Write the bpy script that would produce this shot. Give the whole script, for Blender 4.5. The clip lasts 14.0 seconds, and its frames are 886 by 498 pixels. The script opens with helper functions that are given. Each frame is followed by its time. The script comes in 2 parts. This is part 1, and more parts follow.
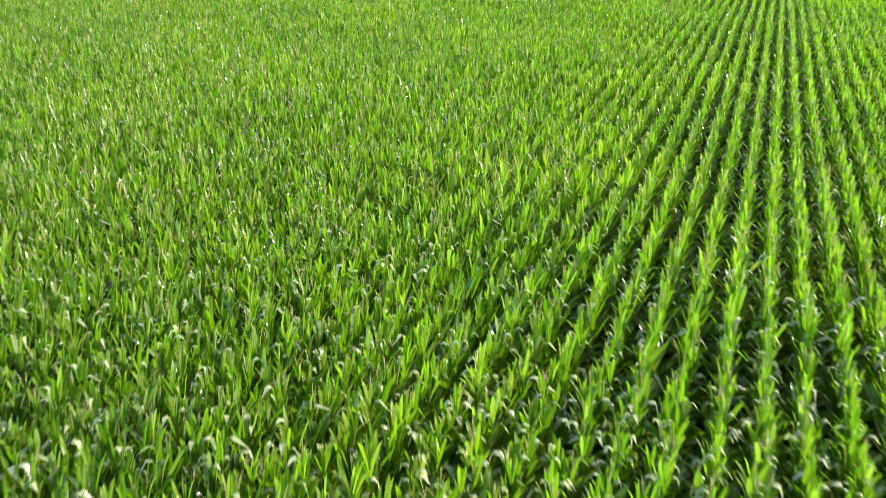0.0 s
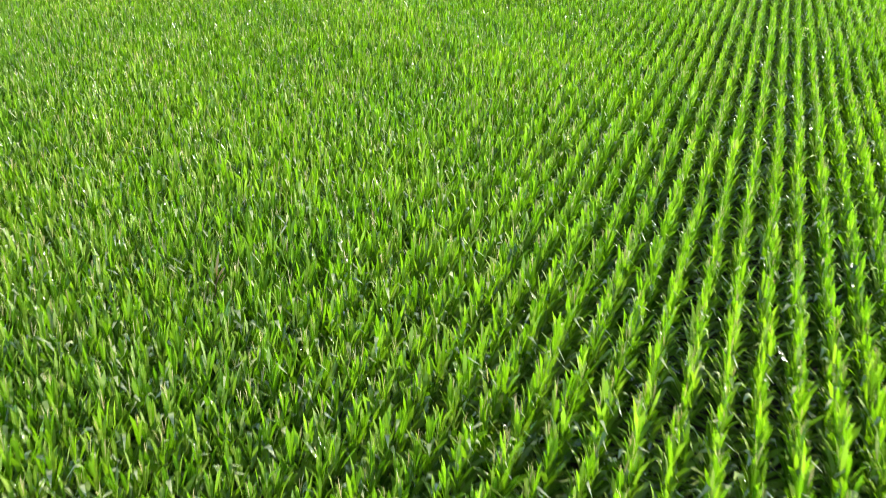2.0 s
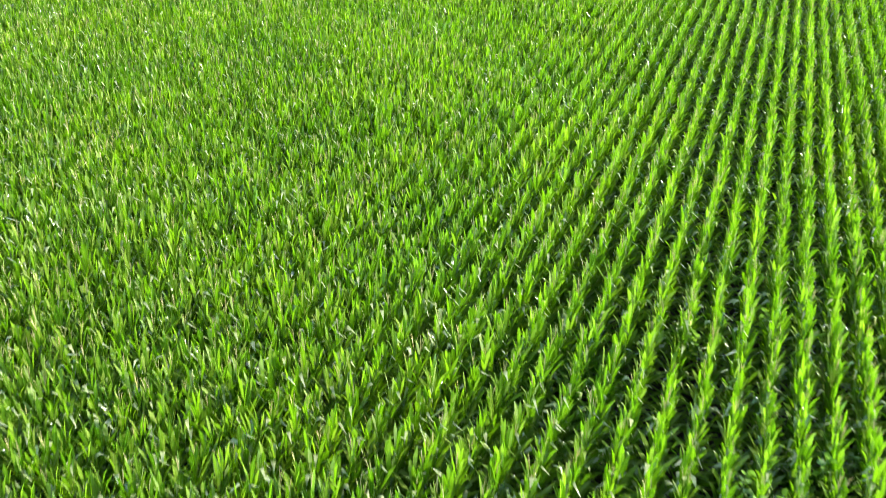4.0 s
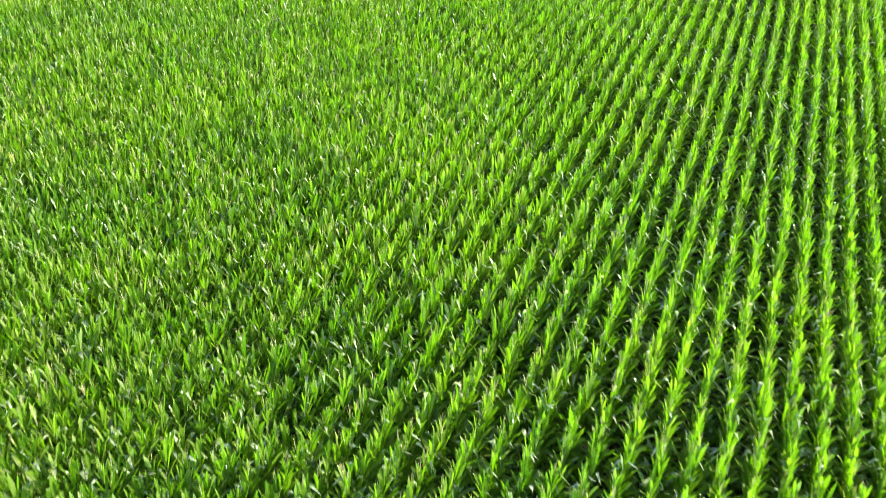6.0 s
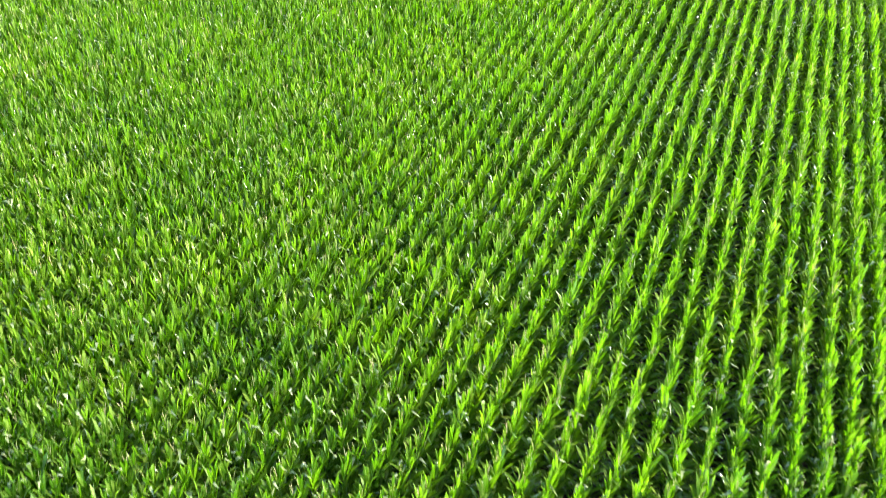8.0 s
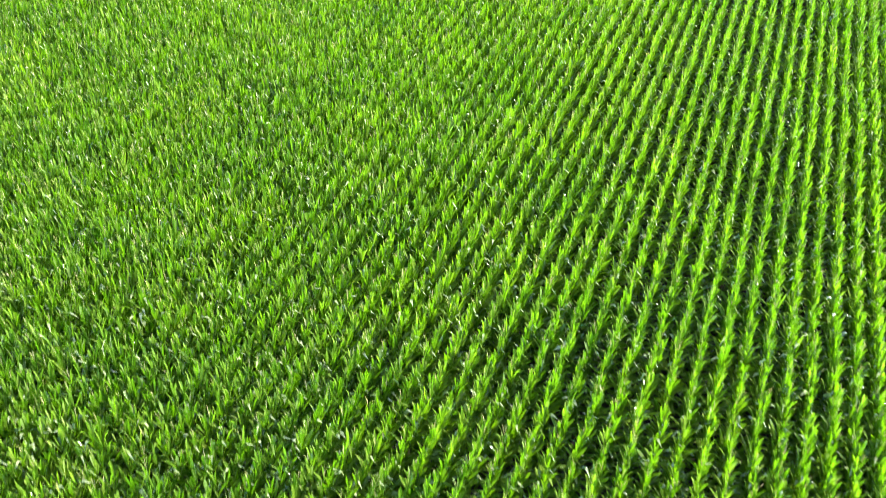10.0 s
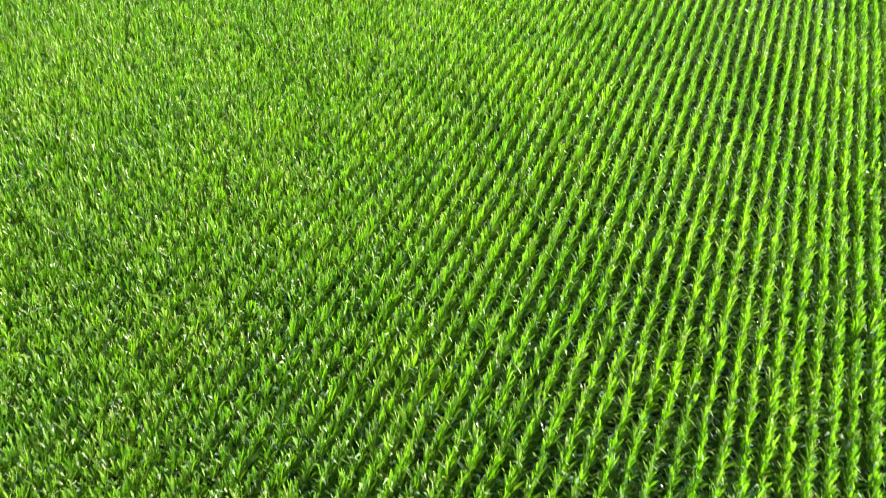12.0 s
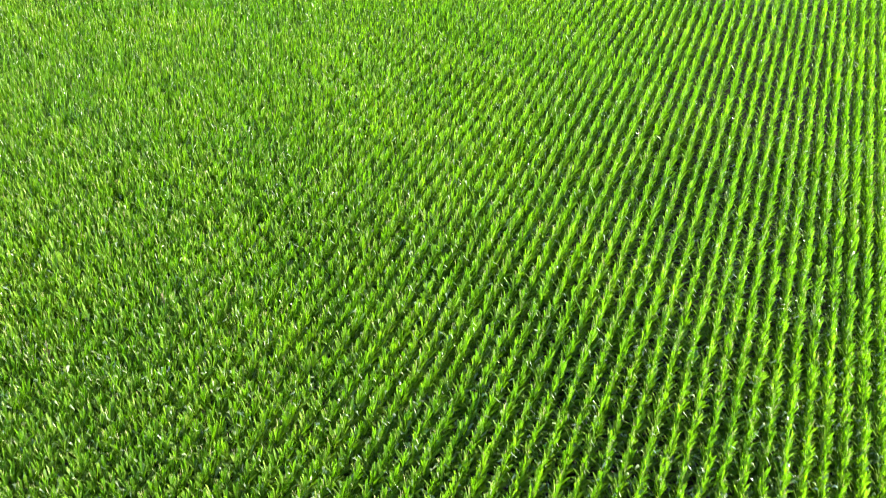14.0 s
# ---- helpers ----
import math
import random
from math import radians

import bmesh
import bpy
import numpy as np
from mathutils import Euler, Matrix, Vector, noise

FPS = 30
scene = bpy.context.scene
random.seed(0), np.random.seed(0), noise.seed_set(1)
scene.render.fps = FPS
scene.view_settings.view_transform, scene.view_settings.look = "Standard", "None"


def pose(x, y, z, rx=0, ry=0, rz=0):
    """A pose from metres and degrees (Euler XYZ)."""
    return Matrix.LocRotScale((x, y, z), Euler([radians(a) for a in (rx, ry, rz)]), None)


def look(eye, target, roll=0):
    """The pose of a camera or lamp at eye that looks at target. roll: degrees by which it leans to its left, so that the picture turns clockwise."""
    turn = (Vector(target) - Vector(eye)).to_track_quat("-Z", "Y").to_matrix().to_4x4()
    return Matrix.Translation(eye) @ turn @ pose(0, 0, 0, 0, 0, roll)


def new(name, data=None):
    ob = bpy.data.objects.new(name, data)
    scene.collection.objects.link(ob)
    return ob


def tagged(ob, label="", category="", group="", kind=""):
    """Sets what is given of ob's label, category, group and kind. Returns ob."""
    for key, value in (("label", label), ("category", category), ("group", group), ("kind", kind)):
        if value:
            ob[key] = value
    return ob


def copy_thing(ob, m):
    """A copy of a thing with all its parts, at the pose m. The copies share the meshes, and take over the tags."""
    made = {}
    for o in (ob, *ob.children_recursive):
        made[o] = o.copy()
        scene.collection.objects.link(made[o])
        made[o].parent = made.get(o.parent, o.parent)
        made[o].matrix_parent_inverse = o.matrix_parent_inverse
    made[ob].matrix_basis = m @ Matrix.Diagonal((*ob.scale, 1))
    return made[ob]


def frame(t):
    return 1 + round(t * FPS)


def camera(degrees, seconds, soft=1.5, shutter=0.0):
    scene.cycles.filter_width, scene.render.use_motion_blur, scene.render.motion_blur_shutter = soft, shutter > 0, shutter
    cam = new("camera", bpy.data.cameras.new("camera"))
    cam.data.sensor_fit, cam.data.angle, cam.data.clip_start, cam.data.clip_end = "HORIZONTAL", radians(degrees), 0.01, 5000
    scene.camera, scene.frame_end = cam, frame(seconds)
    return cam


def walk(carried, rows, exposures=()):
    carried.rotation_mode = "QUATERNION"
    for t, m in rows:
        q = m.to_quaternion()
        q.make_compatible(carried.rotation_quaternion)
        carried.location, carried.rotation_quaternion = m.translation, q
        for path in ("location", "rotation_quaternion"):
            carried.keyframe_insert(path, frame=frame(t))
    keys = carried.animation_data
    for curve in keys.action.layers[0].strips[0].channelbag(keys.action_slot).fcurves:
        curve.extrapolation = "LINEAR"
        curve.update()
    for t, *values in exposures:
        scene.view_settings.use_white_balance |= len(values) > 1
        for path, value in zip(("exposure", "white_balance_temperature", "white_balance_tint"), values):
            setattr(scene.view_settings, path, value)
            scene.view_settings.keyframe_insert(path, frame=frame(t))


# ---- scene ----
# The camera: a drone that climbs from about 10 m to 30 m over the field.
cam = camera(52.21, 14.0, soft=0.5, shutter=0.36)

# seconds, x, y, z, heading to the left of the rows, tilt, lean (degrees)
FLIGHT = [
    (0.0, 0.000, 0.000, 10.491, 19.19, -21.52, 0.87),
    (0.5, -1.621, 3.268, 11.012, 19.14, -22.36, 0.95),
    (1.0, -3.229, 6.431, 11.499, 19.15, -23.14, 1.04),
    (1.5, -4.768, 9.407, 11.902, 19.12, -23.94, 1.15),
    (2.0, -6.296, 12.249, 12.356, 19.08, -24.72, 1.29),
    (2.5, -7.739, 14.968, 12.840, 18.99, -25.58, 1.46),
    (3.0, -9.178, 17.685, 13.446, 18.96, -26.48, 1.63),
    (3.5, -10.644, 20.443, 14.131, 19.01, -27.45, 1.77),
    (4.0, -12.150, 23.258, 14.872, 19.14, -28.49, 1.85),
    (4.5, -13.693, 26.135, 15.649, 19.31, -29.58, 1.89),
    (5.0, -15.266, 29.062, 16.448, 19.47, -30.67, 1.90),
    (5.5, -16.854, 32.009, 17.248, 19.59, -31.74, 1.91),
    (6.0, -18.435, 34.912, 18.021, 19.64, -32.78, 1.93),
    (6.5, -19.979, 37.647, 18.716, 19.63, -33.82, 1.98),
    (7.0, -21.523, 40.242, 19.410, 19.61, -34.71, 2.08),
    (7.5, -23.012, 42.717, 20.042, 19.53, -35.55, 2.22),
    (8.0, -24.593, 45.269, 20.763, 19.48, -36.12, 2.34),
    (8.5, -26.266, 47.912, 21.529, 19.43, -36.57, 2.36),
    (9.0, -28.016, 50.653, 22.327, 19.37, -36.93, 2.29),
    (9.5, -29.822, 53.491, 23.156, 19.32, -37.23, 2.17),
    (10.0, -31.656, 56.418, 24.015, 19.28, -37.46, 2.08),
    (10.5, -33.489, 59.414, 24.898, 19.26, -37.65, 2.08),
    (11.0, -35.290, 62.441, 25.779, 19.24, -37.83, 2.18),
    (11.5, -37.022, 65.424, 26.587, 19.19, -38.13, 2.36),
    (12.0, -38.729, 68.418, 27.390, 19.15, -38.30, 2.55),
    (12.5, -40.392, 71.390, 28.161, 19.15, -38.35, 2.74),
    (13.0, -42.014, 74.264, 28.909, 19.18, -38.28, 2.90),
    (13.5, -43.602, 76.982, 29.662, 19.26, -38.11, 3.02),
    (14.0, -45.152, 79.530, 30.442, 19.35, -37.86, 3.09),
]


def aim(x, y, z, yaw, tilt, lean):
    a, p = radians(yaw), radians(tilt)
    way = Vector((-math.sin(a) * math.cos(p), math.cos(a) * math.cos(p), math.sin(p)))
    return look((x, y, z), Vector((x, y, z)) + 10 * way, lean)


# the drone's camera opens up a little as it tilts down into the field
walk(cam, [(t, aim(*rest)) for t, *rest in FLIGHT], [(0.0, 1.84, 6500, 24), (1.5, 1.96, 6500, 18), (3.0, 2.10, 6500, 15), (7.0, 2.48, 6500, 12), (14.0, 2.64, 6500, 12)])

# ---- light ----
SUN_AZIMUTH = 64.0      # degrees from +y towards +x
SUN_HEIGHT = 31.0

world = bpy.data.worlds.new("sky")
scene.world = world
world.use_nodes = True
wn = world.node_tree.nodes
sky = wn.new("ShaderNodeTexSky")
sky.sky_type = "NISHITA"
sky.sun_disc = False
sky.sun_elevation = radians(SUN_HEIGHT)
sky.sun_rotation = radians(SUN_AZIMUTH)
wn["Background"].inputs["Strength"].default_value = 0.15
world.node_tree.links.new(sky.outputs["Color"], wn["Background"].inputs["Color"])

sun = new("sun", bpy.data.lights.new("sun", "SUN"))
sun.data.energy = 3.0
sun.data.angle = radians(0.55)
sun.data.color = (1.0, 0.95, 0.86)
a, e = radians(SUN_AZIMUTH), radians(SUN_HEIGHT)
sun.matrix_world = look(Vector((math.sin(a) * math.cos(e), math.cos(a) * math.cos(e), math.sin(e))) * 60, (0, 0, 0))


# ---- materials ----
def material(name):
    m = bpy.data.materials.new(name)
    m.use_nodes = True
    n = m.node_tree.nodes
    n.clear()
    return m, n, m.node_tree.links


def ramp(n, stops):
    r = n.new("ShaderNodeValToRGB")
    el = r.color_ramp.elements
    while len(el) < len(stops):
        el.new(0.5)
    for k, (pos, col) in zip(el, stops):
        k.position, k.color = pos, (*col, 1)
    return r


def sums(n, l, op, a, b):
    m = n.new("ShaderNodeMath")
    m.operation = op
    for i, v in enumerate((a, b)):
        if isinstance(v, (int, float)):
            m.inputs[i].default_value = v
        else:
            l.new(v, m.inputs[i])
    return m.outputs[0]


def blend(n, l, fac, a, b, kind="MIX"):
    m = n.new("ShaderNodeMix")
    m.data_type, m.blend_type = "RGBA", kind
    if isinstance(fac, (int, float)):
        m.inputs["Factor"].default_value = fac
    else:
        l.new(fac, m.inputs["Factor"])
    for key, v in (("A", a), ("B", b)):
        sock = [s for s in m.inputs if s.name == key and s.type == "RGBA"][0]
        if isinstance(v, tuple):
            sock.default_value = (*v, 1)
        else:
            l.new(v, sock)
    return [s for s in m.outputs if s.type == "RGBA"][0]


def piece_random(n, l):
    """A number of its own for each leaf, whether it is an object or a piece of the joined crop."""
    geo, info = n.new("ShaderNodeNewGeometry"), n.new("ShaderNodeObjectInfo")
    return sums(n, l, "FRACT", sums(n, l, "ADD", geo.outputs["Random Per Island"], info.outputs["Random"]), 0.0), geo


def leaf_material(name, shades, through_tint, rib, tips, gloss, share, glint_tone=(0.40, 0.46, 0.22)):
    """A thin blade: reflects from its face, lets part of the light through. UV: x across, y along the blade."""
    m, n, l = material(name)
    rnd, geo = piece_random(n, l)
    base = ramp(n, shades)
    # the drier end of the field carries more pale, waxy blades
    # haze and glare put into the colour: more pale blades towards low y
    place = n.new("ShaderNodeSeparateXYZ")
    l.new(geo.outputs["Position"], place.inputs[0])
    painted_glare = n.new("ShaderNodeMapRange")
    painted_glare.interpolation_type = "SMOOTHSTEP"
    painted_glare.inputs["From Min"].default_value, painted_glare.inputs["From Max"].default_value = 25.0, 80.0
    painted_glare.inputs["To Min"].default_value, painted_glare.inputs["To Max"].default_value = 0.10, 0.0
    l.new(place.outputs["Y"], painted_glare.inputs["Value"])
    l.new(sums(n, l, "ADD", rnd, painted_glare.outputs[0]), base.inputs[0])
    # patches of paler and darker growth over the field
    field = n.new("ShaderNodeTexNoise")
    field.inputs["Scale"].default_value = 0.22
    field.inputs["Detail"].default_value = 3.0
    l.new(geo.outputs["Position"], field.inputs["Vector"])
    patch = ramp(n, [(0.35, (0.80, 0.88, 0.9)), (0.65, (1.16, 1.08, 0.95))])
    l.new(field.outputs["Fac"], patch.inputs[0])
    col = blend(n, l, 1.0, base.outputs["Color"], patch.outputs["Color"], "MULTIPLY")
    uv = n.new("ShaderNodeUVMap")
    uv.uv_map = "blade"
    split = n.new("ShaderNodeSeparateXYZ")
    l.new(uv.outputs["UV"], split.inputs[0])
    across = sums(n, l, "ABSOLUTE", sums(n, l, "SUBTRACT", split.outputs["X"], 0.5), 0)
    ribmask = n.new("ShaderNodeMapRange")
    ribmask.inputs["From Min"].default_value, ribmask.inputs["From Max"].default_value = 0.03, 0.09
    ribmask.inputs["To Min"].default_value, ribmask.inputs["To Max"].default_value = 0.55, 0.0
    l.new(across, ribmask.inputs["Value"])
    col = blend(n, l, ribmask.outputs[0], col, rib)
    # some blades dry out towards the tip
    rnd2 = sums(n, l, "FRACT", sums(n, l, "MULTIPLY", rnd, 17.31), 0)
    start = n.new("ShaderNodeMapRange")
    start.inputs["From Min"].default_value, start.inputs["From Max"].default_value = 0.0, 1.0
    start.inputs["To Min"].default_value, start.inputs["To Max"].default_value = 0.80, 2.1
    l.new(rnd2, start.inputs["Value"])
    buckled = sums(n, l, "GREATER_THAN", split.outputs["Y"], 1.001)
    along = sums(n, l, "SUBTRACT", split.outputs["Y"], buckled)
    dry = sums(n, l, "MULTIPLY", sums(n, l, "SUBTRACT", along, start.outputs[0]), 6.0)
    clampd = n.new("ShaderNodeClamp")
    l.new(dry, clampd.inputs[0])
    col = blend(n, l, clampd.outputs[0], col, tips)
    # the sheen of sun and sky on a buckled blade's flap, painted as pale colour
    flap = n.new("ShaderNodeClamp")
    l.new(sums(n, l, "MULTIPLY", sums(n, l, "SUBTRACT", split.outputs["Y"], 1.56), 9.0), flap.inputs[0])
    rnd3 = sums(n, l, "FRACT", sums(n, l, "MULTIPLY", rnd, 41.7), 0)
    glint_mask = sums(n, l, "MULTIPLY", flap.outputs[0], sums(n, l, "LESS_THAN", rnd3, sums(n, l, "ADD", sums(n, l, "MULTIPLY", painted_glare.outputs[0], 3.5), 0.32)))
    col = blend(n, l, glint_mask, col, glint_tone)
    veins = n.new("ShaderNodeTexWave")
    veins.inputs["Scale"].default_value = 9.0
    veins.inputs["Distortion"].default_value = 0.6
    stretch = n.new("ShaderNodeMapping")
    stretch.inputs["Scale"].default_value = (1.0, 0.02, 1.0)
    l.new(uv.outputs["UV"], stretch.inputs["Vector"])
    l.new(stretch.outputs[0], veins.inputs["Vector"])
    bump = n.new("ShaderNodeBump")
    bump.inputs["Strength"].default_value = 0.055
    bump.inputs["Distance"].default_value = 0.004
    l.new(veins.outputs["Fac"], bump.inputs["Height"])
    # the blades are ruffled, so the light glances off them in flecks
    ruffle, wave = n.new("ShaderNodeTexNoise"), n.new("ShaderNodeBump")
    ruffle.inputs["Scale"].default_value, ruffle.inputs["Detail"].default_value = 8.0, 1.0
    l.new(geo.outputs["Position"], ruffle.inputs["Vector"])
    wave.inputs["Strength"].default_value, wave.inputs["Distance"].default_value = 1.0, 0.05
    l.new(ruffle.outputs["Fac"], wave.inputs["Height"])
    l.new(wave.outputs[0], bump.inputs["Normal"])
    p = n.new("ShaderNodeBsdfPrincipled")
    l.new(col, p.inputs["Base Color"])
    # most blades are dull, a few are waxy
    rough = n.new("ShaderNodeMapRange")
    rough.inputs["From Min"].default_value, rough.inputs["From Max"].default_value = 0.22, 0.55
    rough.inputs["To Min"].default_value, rough.inputs["To Max"].default_value = gloss, gloss + 0.32
    l.new(rnd2, rough.inputs["Value"])
    l.new(rough.outputs[0], p.inputs["Roughness"])
    wax = n.new("ShaderNodeMapRange")
    wax.inputs["From Min"].default_value, wax.inputs["From Max"].default_value = 0.18, 0.40
    wax.inputs["To Min"].default_value, wax.inputs["To Max"].default_value = 1.0, 0.05
    l.new(rnd2, wax.inputs["Value"])
    l.new(wax.outputs[0], p.inputs["Specular IOR Level"])
    l.new(bump.outputs[0], p.inputs["Normal"])
    t = n.new("ShaderNodeBsdfTranslucent")
    tint = blend(n, l, glint_mask, through_tint, (1.0, 1.1, 0.7))
    l.new(blend(n, l, 1.0, col, tint, "MULTIPLY"), t.inputs["Color"])
    mix = n.new("ShaderNodeMixShader")
    mix.inputs[0].default_value = share
    l.new(p.outputs[0], mix.inputs[1])
    l.new(t.outputs[0], mix.inputs[2])
    out = n.new("ShaderNodeOutputMaterial")
    l.new(mix.outputs[0], out.inputs[0])
    return m


MAIZE_LEAF = leaf_material(
    "maize_leaf",
    [(0.0, (0.048, 0.100, 0.007)), (0.35, (0.082, 0.152, 0.010)), (0.80, (0.132, 0.205, 0.020)), (0.94, (0.170, 0.235, 0.050)), (1.0, (0.20, 0.26, 0.10))],
    (1.30, 2.0, 0.10), (0.22, 0.32, 0.08), (0.27, 0.30, 0.15), 0.18, 0.47)
WEED_LEAF = leaf_material(
    "weed_leaf",
    [(0.0, (0.09, 0.20, 0.012)), (0.5, (0.12, 0.25, 0.016)), (1.0, (0.17, 0.29, 0.025))],
    (1.7, 1.6, 0.6), (0.16, 0.28, 0.05), (0.25, 0.26, 0.08), 0.55, 0.40)
TASSEL = leaf_material(
    "tassel", [(0.0, (0.22, 0.27, 0.08)), (0.5, (0.32, 0.33, 0.13)), (1.0, (0.40, 0.37, 0.18))],
    (1.1, 1.0, 0.8), (0.4, 0.3, 0.15), (0.38, 0.29, 0.17), 0.55, 0.3)
DRY_LEAF = leaf_material(
    "dry_leaf", [(0.0, (0.27, 0.21, 0.11)), (1.0, (0.38, 0.30, 0.17))],
    (1.1, 1.0, 0.8), (0.5, 0.4, 0.25), (0.34, 0.22, 0.12), 0.5, 0.25)


def grain_material(name, stops, scale, rough, bump_height):
    m, n, l = material(name)
    geo = n.new("ShaderNodeNewGeometry")
    fine, wide = n.new("ShaderNodeTexNoise"), n.new("ShaderNodeTexNoise")
    fine.inputs["Scale"].default_value, fine.inputs["Detail"].default_value = scale, 8.0
    wide.inputs["Scale"].default_value, wide.inputs["Detail"].default_value = scale * 0.06, 4.0
    for t in (fine, wide):
        l.new(geo.outputs["Position"], t.inputs["Vector"])
    r = ramp(n, stops)
    l.new(sums(n, l, "MULTIPLY", sums(n, l, "ADD", fine.outputs["Fac"], wide.outputs["Fac"]), 0.5), r.inputs[0])
    bump = n.new("ShaderNodeBump")
    bump.inputs["Strength"].default_value, bump.inputs["Distance"].default_value = 0.7, bump_height
    l.new(fine.outputs["Fac"], bump.inputs["Height"])
    p = n.new("ShaderNodeBsdfPrincipled")
    l.new(r.outputs["Color"], p.inputs["Base Color"])
    l.new(bump.outputs[0], p.inputs["Normal"])
    p.inputs["Roughness"].default_value = rough
    p.inputs["Specular IOR Level"].default_value = 0.12
    out = n.new("ShaderNodeOutputMaterial")
    l.new(p.outputs[0], out.inputs[0])
    return m


SOIL = grain_material("soil", [(0.3, (0.035, 0.03, 0.02)), (0.5, (0.058, 0.048, 0.032)), (0.7, (0.10, 0.082, 0.058))], 14.0, 0.95, 0.05)
GREENLAND = grain_material("greenland", [(0.3, (0.02, 0.048, 0.008)), (0.5, (0.038, 0.08, 0.012)), (0.7, (0.065, 0.115, 0.02))], 1.5, 0.9, 0.3)
STALK = grain_material("maize_stalk", [(0.3, (0.10, 0.19, 0.03)), (0.6, (0.17, 0.26, 0.06)), (0.8, (0.24, 0.24, 0.09))], 25.0, 0.5, 0.003)
WEED_STEM = grain_material("weed_stem", [(0.3, (0.12, 0.18, 0.04)), (0.7, (0.22, 0.24, 0.08))], 30.0, 0.6, 0.002)
BLOOM = grain_material("weed_bloom", [(0.3, (0.55, 0.52, 0.12)), (0.6, (0.70, 0.66, 0.30))], 30.0, 0.7, 0.002)

# ---- the plan ----
ROW = 0.75              # metres between the rows, which run along y
FIRST = 0.101           # x of one of the rows
PLANT = 0.175           # metres between plants in a row
# the part of the field that the drone passes over and looks at
FIELD = [(-13, 4), (7, 9), (13, 97), (-31, 167), (-104, 132), (-64, 54)]


def inside(x, y, grow=0.0):
    """Which of the places lie in the field's convex outline, widened by grow metres."""
    ok = np.ones(len(x), bool)
    for (x0, y0), (x1, y1) in zip(FIELD, FIELD[1:] + FIELD[:1]):
        d = math.hypot(x1 - x0, y1 - y0)
        ok &= ((x - x0) * (y1 - y0) - (y - y0) * (x1 - x0)) / d < grow
    return ok


rng = np.random.default_rng(7)


def plant_places(x0, x1, y0, y1, step):
    """Places of the plants row by row, sown a little unevenly."""
    xs, ys = [], []
    for k in range(math.ceil((x0 - FIRST) / ROW), math.floor((x1 - FIRST) / ROW) + 1):
        y = np.arange(y0, y1, step)
        y = y + rng.normal(0, step * 0.16, len(y))
        xs.append(FIRST + k * ROW + rng.normal(0, 0.06, len(y)))
        ys.append(y)
    return np.concatenate(xs), np.concatenate(ys)


def joined_mesh(name, verts, faces_by_size, uvs, mats, mat_index=None):
    """One mesh from arrays: verts (n, 3); lists of face arrays of equal size; uv per vertex."""
    me = bpy.data.meshes.new(name)
    loops = np.concatenate([f.ravel() for f in faces_by_size])
    counts = np.concatenate([np.full(len(f), f.shape[1]) for f in faces_by_size])
    me.vertices.add(len(verts))
    me.vertices.foreach_set("co", verts.astype(np.float32).ravel())
    me.loops.add(len(loops))
    me.loops.foreach_set("vertex_index", loops.astype(np.int32))
    me.polygons.add(len(counts))
    me.polygons.foreach_set("loop_start", np.concatenate([[0], np.cumsum(counts)[:-1]]).astype(np.int32))
    me.polygons.foreach_set("use_smooth", np.ones(len(counts), bool))
    for m in mats:
        me.materials.append(m)
    if mat_index is not None:
        me.polygons.foreach_set("material_index", mat_index.astype(np.int32))
    layer = me.uv_layers.new(name="blade")
    layer.uv.foreach_set("vector", uvs[loops].astype(np.float32).ravel())
    me.update(calc_edges=True)
    return me


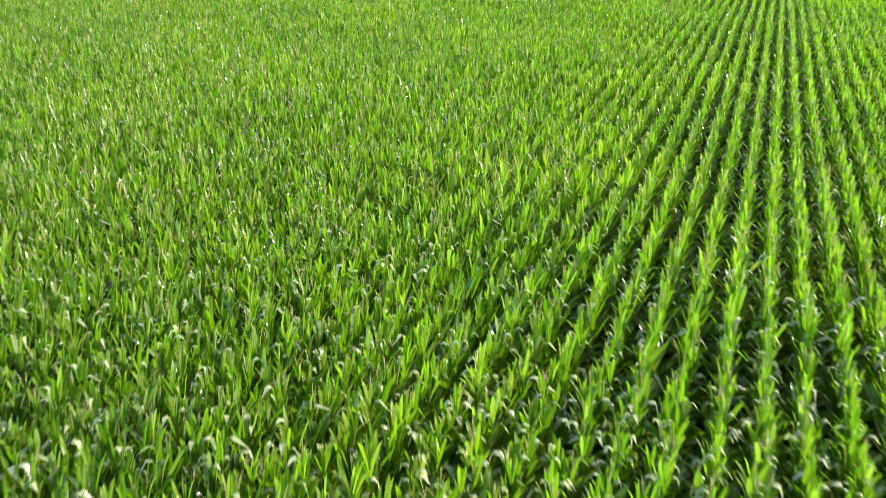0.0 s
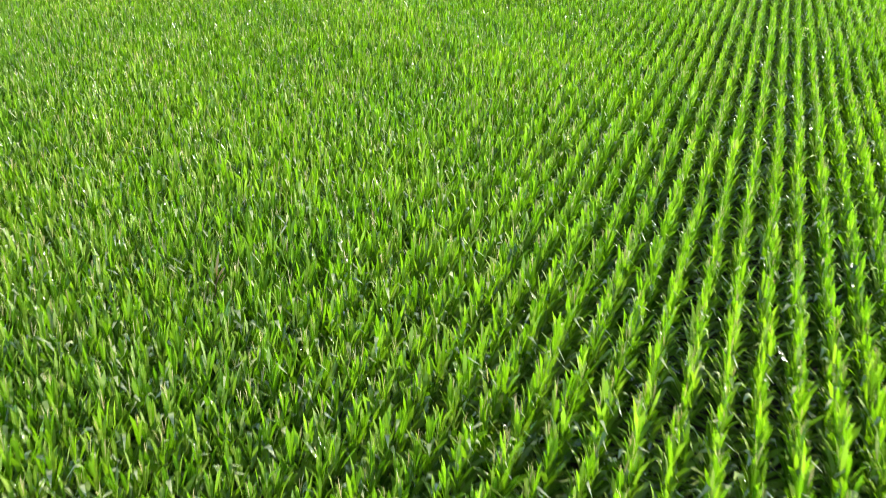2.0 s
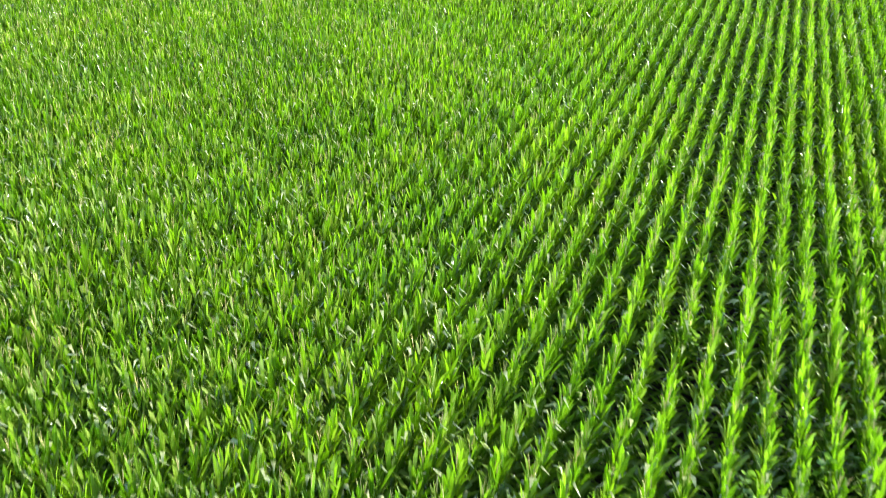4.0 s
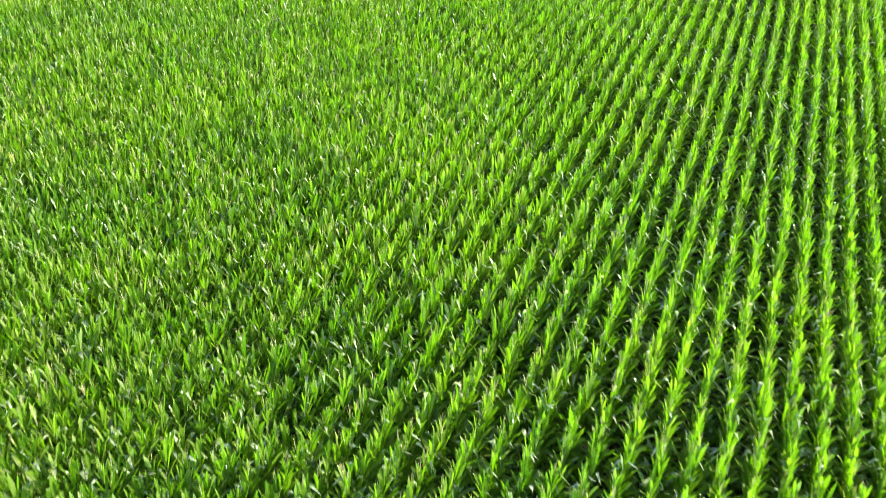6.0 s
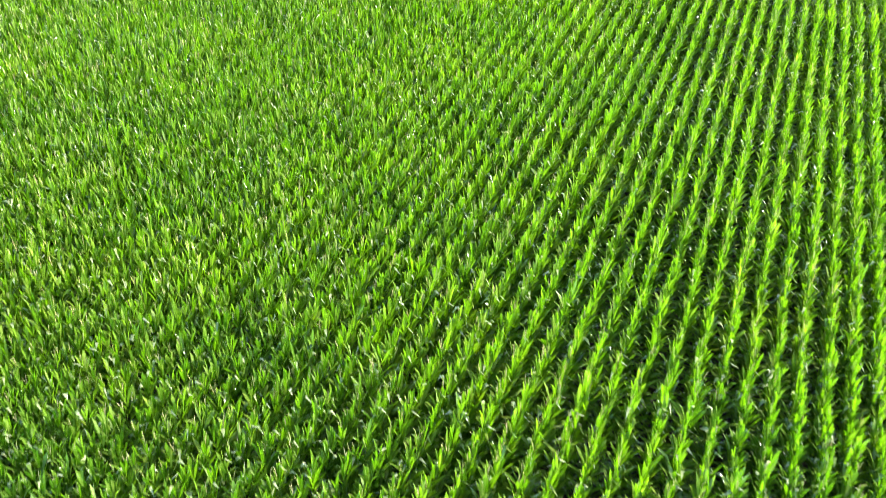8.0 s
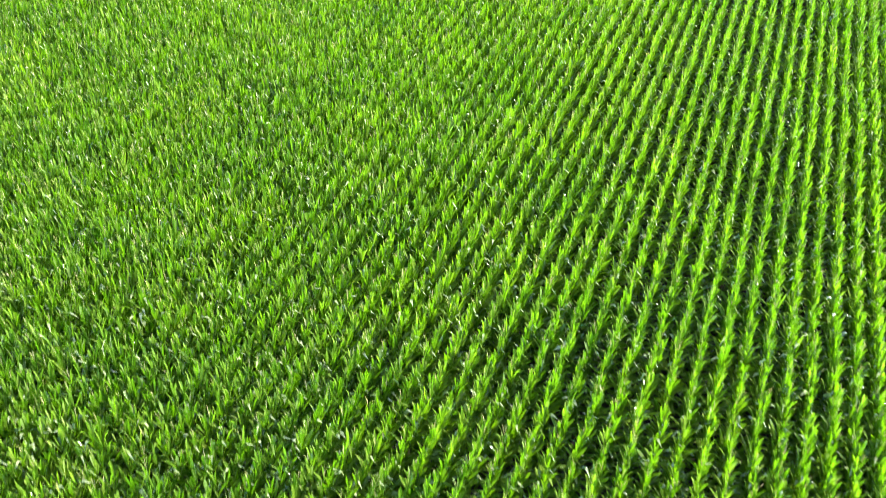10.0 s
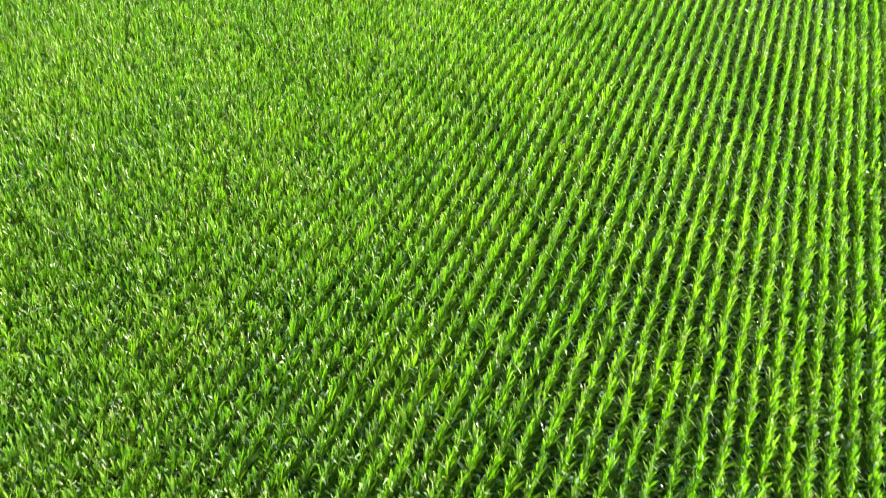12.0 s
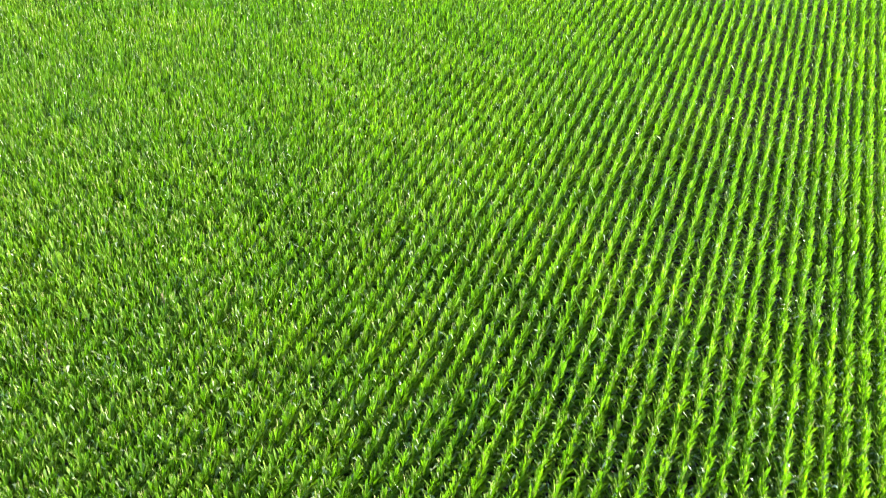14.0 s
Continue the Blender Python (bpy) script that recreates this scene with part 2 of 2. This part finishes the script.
def blades(base, azimuth, rise, bend, length, width, roll, fall, steps, fold):
    """Long blades with a short point. base (n, 3); rise and bend in radians; fall: how far along a blade buckles over, 0 for one that
    only arches; fold: depth of the V along the rib, 0 for a flat strip."""
    n = len(base)
    s = 1 - (1 - np.linspace(0, 1, steps + 1)) ** 1.6
    over = fall > 0
    s = np.where(over[:, None], 0.0, s[None, :])
    # a buckled blade: straight up to the crease, a short crease, then the flap that hangs down
    before = max(1, (steps - 1) // 2)
    knots = np.concatenate([np.linspace(0, 1, before + 1)[None, :] * fall[:, None],
                            (fall + 0.10)[:, None] + np.linspace(0, 1, steps - before)[None, :] * (0.90 - fall)[:, None]], 1)
    knots[:, -1] = 1.0
    s = np.where(over[:, None], knots, s)

    def slope(u):
        gone = np.where(over[:, None], np.clip((u - fall[:, None]) / 0.10, 0, 1) * (0.8 + 0.2 * u), u ** 1.6)
        return rise[:, None] - bend[:, None] * gone

    ang, mid = slope(s), slope((s[:, 1:] + s[:, :-1]) / 2)
    ds = length[:, None] * np.diff(s, axis=1)
    out = np.concatenate([np.zeros((n, 1)), np.cumsum(np.cos(mid) * ds, 1)], 1)
    up = np.concatenate([np.zeros((n, 1)), np.cumsum(np.sin(mid) * ds, 1)], 1)
    ca, sa = np.cos(azimuth), np.sin(azimuth)
    # a slow sideways sweep as well
    sweep = (roll * 0.15)[:, None] * s ** 2 * length[:, None]
    spine = np.stack([base[:, :1] + out * ca[:, None] - sweep * sa[:, None],
                      base[:, 1:2] + out * sa[:, None] + sweep * ca[:, None],
                      base[:, 2:] + up], -1)
    tangent = np.stack([np.cos(ang) * ca[:, None], np.cos(ang) * sa[:, None], np.sin(ang)], -1)
    side = np.stack([-sa, ca, 0 * sa], -1)[:, None, :].repeat(steps + 1, 1)
    normal = np.cross(tangent, side)
    turn = roll[:, None] * (0.3 + 0.9 * s)
    side, normal = (side * np.cos(turn)[..., None] + normal * np.sin(turn)[..., None],
                    normal * np.cos(turn)[..., None] - side * np.sin(turn)[..., None])
    shape = np.interp(s, [0, 0.12, 0.4, 0.7, 0.88, 1.0], [0.55, 0.85, 1.0, 0.96, 0.66, 0.0])
    half = 0.5 * width[:, None] * shape
    edge_up = normal * (half * fold)[..., None]
    left = spine - side * half[..., None] + edge_up
    right = spine + side * half[..., None] + edge_up
    tip = spine[:, -1:]
    if fold:
        rows_ = np.stack([left[:, :-1], spine[:, :-1], right[:, :-1]], 2).reshape(n, -1, 3)
        k, u = 3, (0.0, 0.5, 1.0)
    else:
        rows_ = np.stack([left[:, :-1], right[:, :-1]], 2).reshape(n, -1, 3)
        k, u = 2, (0.0, 1.0)
    per = k * steps + 1
    verts = np.concatenate([rows_, tip], 1).reshape(-1, 3)
    uvs = np.empty((n, per, 2))
    uvs[:, :-1, 0], uvs[:, -1, 0] = np.tile(u, steps), 0.5
    uvs[:, :-1, 1], uvs[:, -1, 1] = np.repeat(s[:, :-1], k, 1), 1.0
    quads, tris = [], []
    for i in range(steps - 1):
        for j in range(k - 1):
            quads.append((i * k + j, i * k + j + 1, (i + 1) * k + j + 1, (i + 1) * k + j))
    for j in range(k - 1):
        tris.append(((steps - 1) * k + j, (steps - 1) * k + j + 1, per - 1))
    at = np.arange(n)[:, None, None] * per
    # blades that have buckled over far out carry 1 to 2 along the blade in place of 0 to 1
    uvs[:, :, 1] += (fall > 0.5)[:, None]
    uvs = uvs.reshape(-1, 2)
    return verts, (np.array(quads)[None] + at).reshape(-1, 4), (np.array(tris)[None] + at).reshape(-1, 3), uvs


def low_leaves(r, n, count, height):
    """The older blades of n plants: broad, they rise steeply and hang over into the furrows."""
    level = np.tile(np.linspace(0, 1, count), (n, 1))
    side = np.where(np.arange(count)[None, :] % 2 == 0, 0.0, math.pi)
    azimuth = r.normal(0.6, 0.8, (n, 1)) + side + r.normal(0, 0.3, (n, count))
    foot = height[:, None] * (0.07 + 0.24 * level) + r.normal(0, 0.02, (n, count))
    rise = np.radians(62 + 6 * level + r.normal(0, 6, (n, count)))
    bend = np.radians(np.clip(96 - 8 * level + r.normal(0, 22, (n, count)), 45, 150))
    length = height[:, None] * (0.38 + 0.03 * level) * r.normal(1, 0.09, (n, count))
    width = 0.150 * r.normal(1, 0.12, (n, count))
    return azimuth, foot, rise, bend, length, width, r.normal(0, 0.35, (n, count)), r.uniform(0.34, 0.50, (n, count))


def top_leaves(r, n, count, height):
    """The younger blades: stiff and steep, fanned out to both sides, and some of them buckled over."""
    level = np.tile(np.linspace(0, 1, count), (n, 1))
    side = np.where(np.arange(count)[None, :] % 2 == 0, 0.0, math.pi)
    azimuth = 0.75 + r.normal(0, 0.75, (n, 1)) + side + r.normal(0, 0.5, (n, count))
    foot = height[:, None] * (0.36 + 0.39 * level) + r.normal(0, 0.02, (n, count))
    rise = np.radians(60 + 25 * level ** 0.7 + r.normal(0, 3.5, (n, count)))
    bend = 38 - 30 * level + r.normal(0, 10, (n, count))
    over = (r.random((n, count)) < 0.06 + 0.22 * level) & (level < 0.9)
    bend = np.where(over, r.uniform(115, 160, (n, count)), bend)
    fall = np.where(over, r.uniform(0.52, 0.72, (n, count)), 0.0)
    bend = np.radians(np.clip(bend, 2, 165))
    length = height[:, None] * (0.330 - 0.075 * level) * r.normal(1, 0.12, (n, count)) * np.where(over, 1.2, 1.0)
    width = (0.128 - 0.034 * level) * r.normal(1, 0.13, (n, count))
    return azimuth, foot, rise, bend, length, width, r.normal(0, 0.42, (n, count)), fall


def stalks(x, y, height, sides, radius):
    """Tapered stalks, open at the bottom, joined."""
    n = len(x)
    a = np.arange(sides) / sides * 2 * math.pi
    rings = []
    for f, r in ((0.0, 1.0), (0.72, 0.55)):
        rings.append(np.stack([x[:, None] + radius * r * np.cos(a), y[:, None] + radius * r * np.sin(a), (height * f)[:, None] + 0 * a[None]], -1))
    verts = np.concatenate(rings, 1).reshape(-1, 3)
    quads = np.array([(i, (i + 1) % sides, sides + (i + 1) % sides, sides + i) for i in range(sides)])
    at = np.arange(n)[:, None, None] * 2 * sides
    return verts, (quads[None] + at).reshape(-1, 4), np.zeros((0, 3), int), np.full((len(verts), 2), 0.3)


def tassels(r, x, y, height, count):
    """Tan tassels pushing out of the whorl: a few thin upright sprays to a plant."""
    n = len(x)
    rep = lambda k: np.repeat(k, count)
    foot = rep(height * 0.85)
    return blades(np.stack([rep(x), rep(y), foot], -1), r.uniform(0, 6.28, n * count), np.radians(r.normal(83, 4, n * count)),
                  np.radians(r.uniform(0, 30, n * count)), rep(height) * r.uniform(0.15, 0.21, n * count),
                  np.full(n * count, 0.018), r.normal(0, 0.4, n * count), np.zeros(n * count), 2, 0.0)


def crop(name, x, y, height, low, top, low_steps, steps, fold, sides, tassel_share=0.0):
    """All the plants at x, y as one mesh of single blades, stalks and tassels."""
    n = len(x)
    sets = []
    # the blades in the heart of the whorl are straight and need fewer cuts
    heart = top - 4
    sorts = [(low_leaves(rng, n, low, height), low_steps)]
    young = top_leaves(rng, n, top, height)
    sorts += [([k[:, :top - heart] for k in young], steps), ([k[:, top - heart:] for k in young], max(2, steps - 1))]
    for numbers, cuts in sorts:
        count = numbers[0].shape[1]
        az, foot, rise, bend, length, width, roll, fall = (k.ravel() for k in numbers)
        base = np.stack([np.repeat(x, count), np.repeat(y, count), foot], -1)
        sets.append((*blades(base, az, rise, bend, length, width, roll, fall, cuts, fold), 0))
    if sides:
        sets.append((*stalks(x, y, height, sides, 0.013), 1))
    if tassel_share:
        some = rng.random(n) < tassel_share
        sets.append((*tassels(rng, x[some], y[some], height[some], 3), 2))
    at, vs, qs, ts, us, mq, mt = 0, [], [], [], [], [], []
    for v, q, t, u, m in sets:
        vs.append(v), us.append(u), qs.append(q + at), ts.append(t + at)
        mq.append(np.full(len(q), m)), mt.append(np.full(len(t), m))
        at += len(v)
    return new(name, joined_mesh(name, np.concatenate(vs), [np.concatenate(qs), np.concatenate(ts)], np.concatenate(us),
                                 [MAIZE_LEAF, STALK, TASSEL], np.concatenate(mq + mt)))


def heights(x, y):
    """How tall the maize stands: slow swells over the field, and single plants that lag."""
    swell = 0.06 * np.sin(x * 0.23 + 1.3 * np.sin(y * 0.11)) + 0.05 * np.sin(y * 0.31 + x * 0.17)
    h = 2.3 * (1 + swell * 0.6) * rng.normal(1, 0.065, len(x))
    lag = rng.random(len(x)) < 0.04
    return np.where(lag, h * rng.uniform(0.55, 0.85, len(x)), h)


# ---- ground ----
def build_ground():
    """One sheet of soil to the horizon: drawn up into low ridges under the rows of the field."""
    x = [-3000.0, -400.0, -170.0]
    k0, k1 = math.ceil((-150 - FIRST) / ROW), math.floor((60 - FIRST) / ROW)
    for k in range(k0, k1 + 1):
        x += [FIRST + k * ROW - 0.375, FIRST + k * ROW - 0.14, FIRST + k * ROW + 0.14]
    ridge_end = len(x)
    x += [80.0, 400.0, 3000.0]
    y = [-3000.0, -400.0, -60.0] + list(range(-40, 211, 5)) + [230.0, 400.0, 3000.0]
    me = bpy.data.meshes.new("ground")
    vs = []
    for j, yy in enumerate(y):
        for i, xx in enumerate(x):
            top = 3 <= i < ridge_end and (i - 3) % 3 and 3 <= j < len(y) - 3
            vs.append((xx, yy, 0.0 if top else -0.06))
    w = len(x)
    fs = [(j * w + i, j * w + i + 1, (j + 1) * w + i + 1, (j + 1) * w + i) for j in range(len(y) - 1) for i in range(w - 1)]
    me.from_pydata(vs, [], fs)
    me.materials.append(SOIL)
    me.materials.append(GREENLAND)
    mid_x, mid_y = (np.array([p.center[i] for p in me.polygons]) for i in (0, 1))
    me.polygons.foreach_set("material_index", np.where(inside(mid_x, mid_y, 0.5), 0, 1).astype(np.int32))
    return tagged(new("ground", me), "brown field soil in low ridges under green maize rows", "ground", kind="structure")


build_ground()

# ---- the maize ----
# The stretch beside which the drone starts: there each plant stands as a thing of its own.
def near_stretch(x, y):
    return (x > -4.6) & (x < 3.6) & (y > 10.5) & (y < 20)


px, py = plant_places(-106, 18, 2, 168, PLANT)
keep = inside(px, py) & (rng.random(len(px)) > 0.03)
# small bare spots where the seed failed
BARE = [(-14.75, 33.8, 0.35), (-75.1, 111.0, 0.4), (-61.2, 100.0, 0.4), (-67.2, 113.0, 0.4)]
for gx, gy, gr in BARE:
    keep &= np.hypot(px - gx, py - gy) > gr
px, py = px[keep], py[keep]
ph = heights(px, py)
own = near_stretch(px, py)
order = np.nonzero(own)[0]
own_set = order[np.argsort(py[order])][:300]
own[:] = False
own[own_set] = True
mid = ~own & (np.hypot(px + 4, py - 10) < 12)
# belts farther out in the field, seen only from a distance: fewer cuts to a blade
left, right = -41 - 0.6 * (py - 44), 5 - 0.6 * (py - 60)
outer = ~own & ~mid & ((py > 117) | (px < left) | (px > right))
rim = outer & ((py > 136) | (px < left - 7) | (px > right + 13))
outer &= ~rim
far = ~own & ~mid & ~rim & ~outer

tagged(crop("maize_crop", px[far], py[far], ph[far], 5, 8, 2, 3, 0.0, 0, 0.26),
       "dense green maize plants in straight rows on soil", "maize crop", kind="stuff")
tagged(crop("maize_crop", px[outer], py[outer], ph[outer], 3, 7, 2, 2, 0.0, 0, 0.22),
       "dense green maize plants in long straight rows", "maize crop", kind="stuff")
tagged(crop("maize_crop", px[rim], py[rim], ph[rim], 1, 6, 2, 2, 0.0, 0),
       "dense green maize rows far out in the field", "maize crop", kind="stuff")
tagged(crop("maize_crop", px[mid], py[mid], ph[mid], 6, 9, 4, 4, 0.22, 3, 0.26),
       "tall green maize plants with arching leaves in rows", "maize crop", kind="stuff")
# the same field goes on round about
bx, by = plant_places(-114, 24, -6, 178, 0.36)
edge = inside(bx, by, 6.0) & ~inside(bx, by)
bx, by = bx[edge], by[edge]
tagged(crop("maize_crop", bx, by, heights(bx, by), 1, 5, 2, 2, 0.0, 0),
       "green maize plants at the edge of the field", "maize crop", kind="stuff")


def part(name, me, parent, label=""):
    ob = new(name, me)
    ob.parent = parent
    return tagged(ob, label)


def maize_plant(seed, blade=MAIZE_LEAF):
    """One plant: a stalk and fourteen or fifteen blades, each a part."""
    r = np.random.default_rng(seed)
    root = tagged(new("maize_plant"), "green maize plant with long arching leaves in a row", "maize plant", "maize plants in the rows")
    h = np.array([2.3 * r.normal(1, 0.06)])
    v, q, _, u = stalks(np.zeros(1), np.zeros(1), h, 8, 0.013)
    part("stalk", joined_mesh("stalk", v, [q], u, [STALK]), root)
    for numbers, k in ((low_leaves, 6), (top_leaves, 8 + seed % 2)):
        az, foot, rise, bend, length, width, roll, fall = (q[0] for q in numbers(r, 1, k, h))
        for i in range(k):
            base = np.array([[0.0, 0.0, foot[i]]])
            v, q, t, u = blades(base, az[i:i + 1], rise[i:i + 1], bend[i:i + 1], length[i:i + 1], width[i:i + 1], roll[i:i + 1], fall[i:i + 1], 8, 0.24)
            part("leaf", joined_mesh("leaf", v, [q, t], u, [blade]), root)
    if seed in (42, 46, 51) and blade is MAIZE_LEAF:
        v, q, t, u = tassels(r, np.zeros(1), np.zeros(1), h, 5)
        part("tassel", joined_mesh("tassel", v, [q, t], u, [TASSEL]), root, "tan tassel just pushing out")
    return root


kinds = [maize_plant(40 + i) for i in range(12)]
for i, k in enumerate(own_set):
    place = pose(px[k], py[k], 0, rng.normal(0, 2.5), rng.normal(0, 2.5), 180 * int(rng.random() < 0.5) + rng.normal(0, 15))
    if i < len(kinds):
        kinds[i].matrix_basis = place
    else:
        copy_thing(kinds[int(rng.integers(len(kinds)))], place)


# a few plants have dried out
dried = maize_plant(91, DRY_LEAF)
tagged(dried, "tan dried-out maize plant standing among green ones", "maize plant", "dried maize plants")
DRIED = [(-18.4, 29.9), (-16.2, 35.2), (-70.2, 100.2), (-67.8, 105.0)]
for i, (x, y) in enumerate(DRIED):
    x = FIRST + round((x - FIRST) / ROW) * ROW
    place = pose(x, y, 0, rng.normal(0, 3), rng.normal(0, 3), rng.uniform(0, 360))
    if i:
        copy_thing(dried, place)
    else:
        dried.matrix_basis = place


# ---- weeds that have grown up between the rows ----
def bloom_mesh(r, top):
    """A loose head of small pale yellow florets."""
    bm = bmesh.new()
    for _ in range(26):
        a, d = r.uniform(0, 6.28), 0.13 * math.sqrt(r.random())
        m = Matrix.Translation((d * math.cos(a), d * math.sin(a), top + r.normal(0, 0.04))) @ Matrix.Diagonal((1, 1, 0.7, 1))
        bmesh.ops.create_icosphere(bm, subdivisions=1, radius=r.uniform(0.014, 0.024), matrix=m)
    me = bpy.data.meshes.new("bloom")
    bm.to_mesh(me)
    bm.free()
    me.materials.append(BLOOM)
    return me


def weed(seed, flowering):
    """A broad-leaved weed as tall as the maize: a stem and many oval leaves."""
    r = np.random.default_rng(seed)
    label = "tall broad-leaved weed with pale yellow flowers between maize rows" if flowering else "tall pale green broad-leaved weed between maize rows"
    root = tagged(new("weed"), label, "weed", "weeds in the maize")
    h = np.array([2.1])
    v, q, _, u = stalks(np.zeros(1), np.zeros(1), h / 0.72, 7, 0.011)
    part("stem", joined_mesh("stem", v, [q], u, [WEED_STEM]), root)
    for i in range(15):
        base = np.array([[0.0, 0.0, 1.25 + 0.83 * i / 14]])
        one = lambda k: np.array([k])
        v, q, t, u = blades(base, one(i * 2.4 + r.normal(0, 0.3)), one(radians(r.uniform(15, 55))), one(radians(r.uniform(20, 70))),
                            one(r.uniform(0.17, 0.26) * (1.15 - 0.3 * i / 14)), one(r.uniform(0.10, 0.15)), one(r.normal(0, 0.3)), one(0.0), 5, 0.15)
        part("leaf", joined_mesh("leaf", v, [q, t], u, [WEED_LEAF]), root)
    if flowering:
        part("bloom", bloom_mesh(r, 2.2), root, "pale yellow flower head")
    return root


LEAFY = [(-12.4, 43.8), (-10.9, 45.6), (-10.2, 45.6), (-10.3, 38.2), (-10.0, 38.6), (-9.3, 40.3), (-10.9, 39.0),
         (-11.3, 22.1), (-9.8, 18.3), (-8.4, 18.1), (-4.6, 14.4), (-40.1, 104.4), (-39.7, 104.9)]
FLOWERING = [(-4.8, 74.6), (-4.3, 71.5), (-4.2, 69.0), (-3.5, 68.9), (-1.0, 51.5), (-12.6, 44.2)]
for places, flowering in ((LEAFY, False), (FLOWERING, True)):
    made = [weed(300 + i + 10 * flowering, flowering) for i in range(3)]
    for i, (x, y) in enumerate(places):
        place = pose(x, y, -0.05, rng.normal(0, 4), rng.normal(0, 4), rng.uniform(0, 360))
        if i < 3:
            made[i].matrix_basis = place
        else:
            copy_thing(made[i % 3], place)
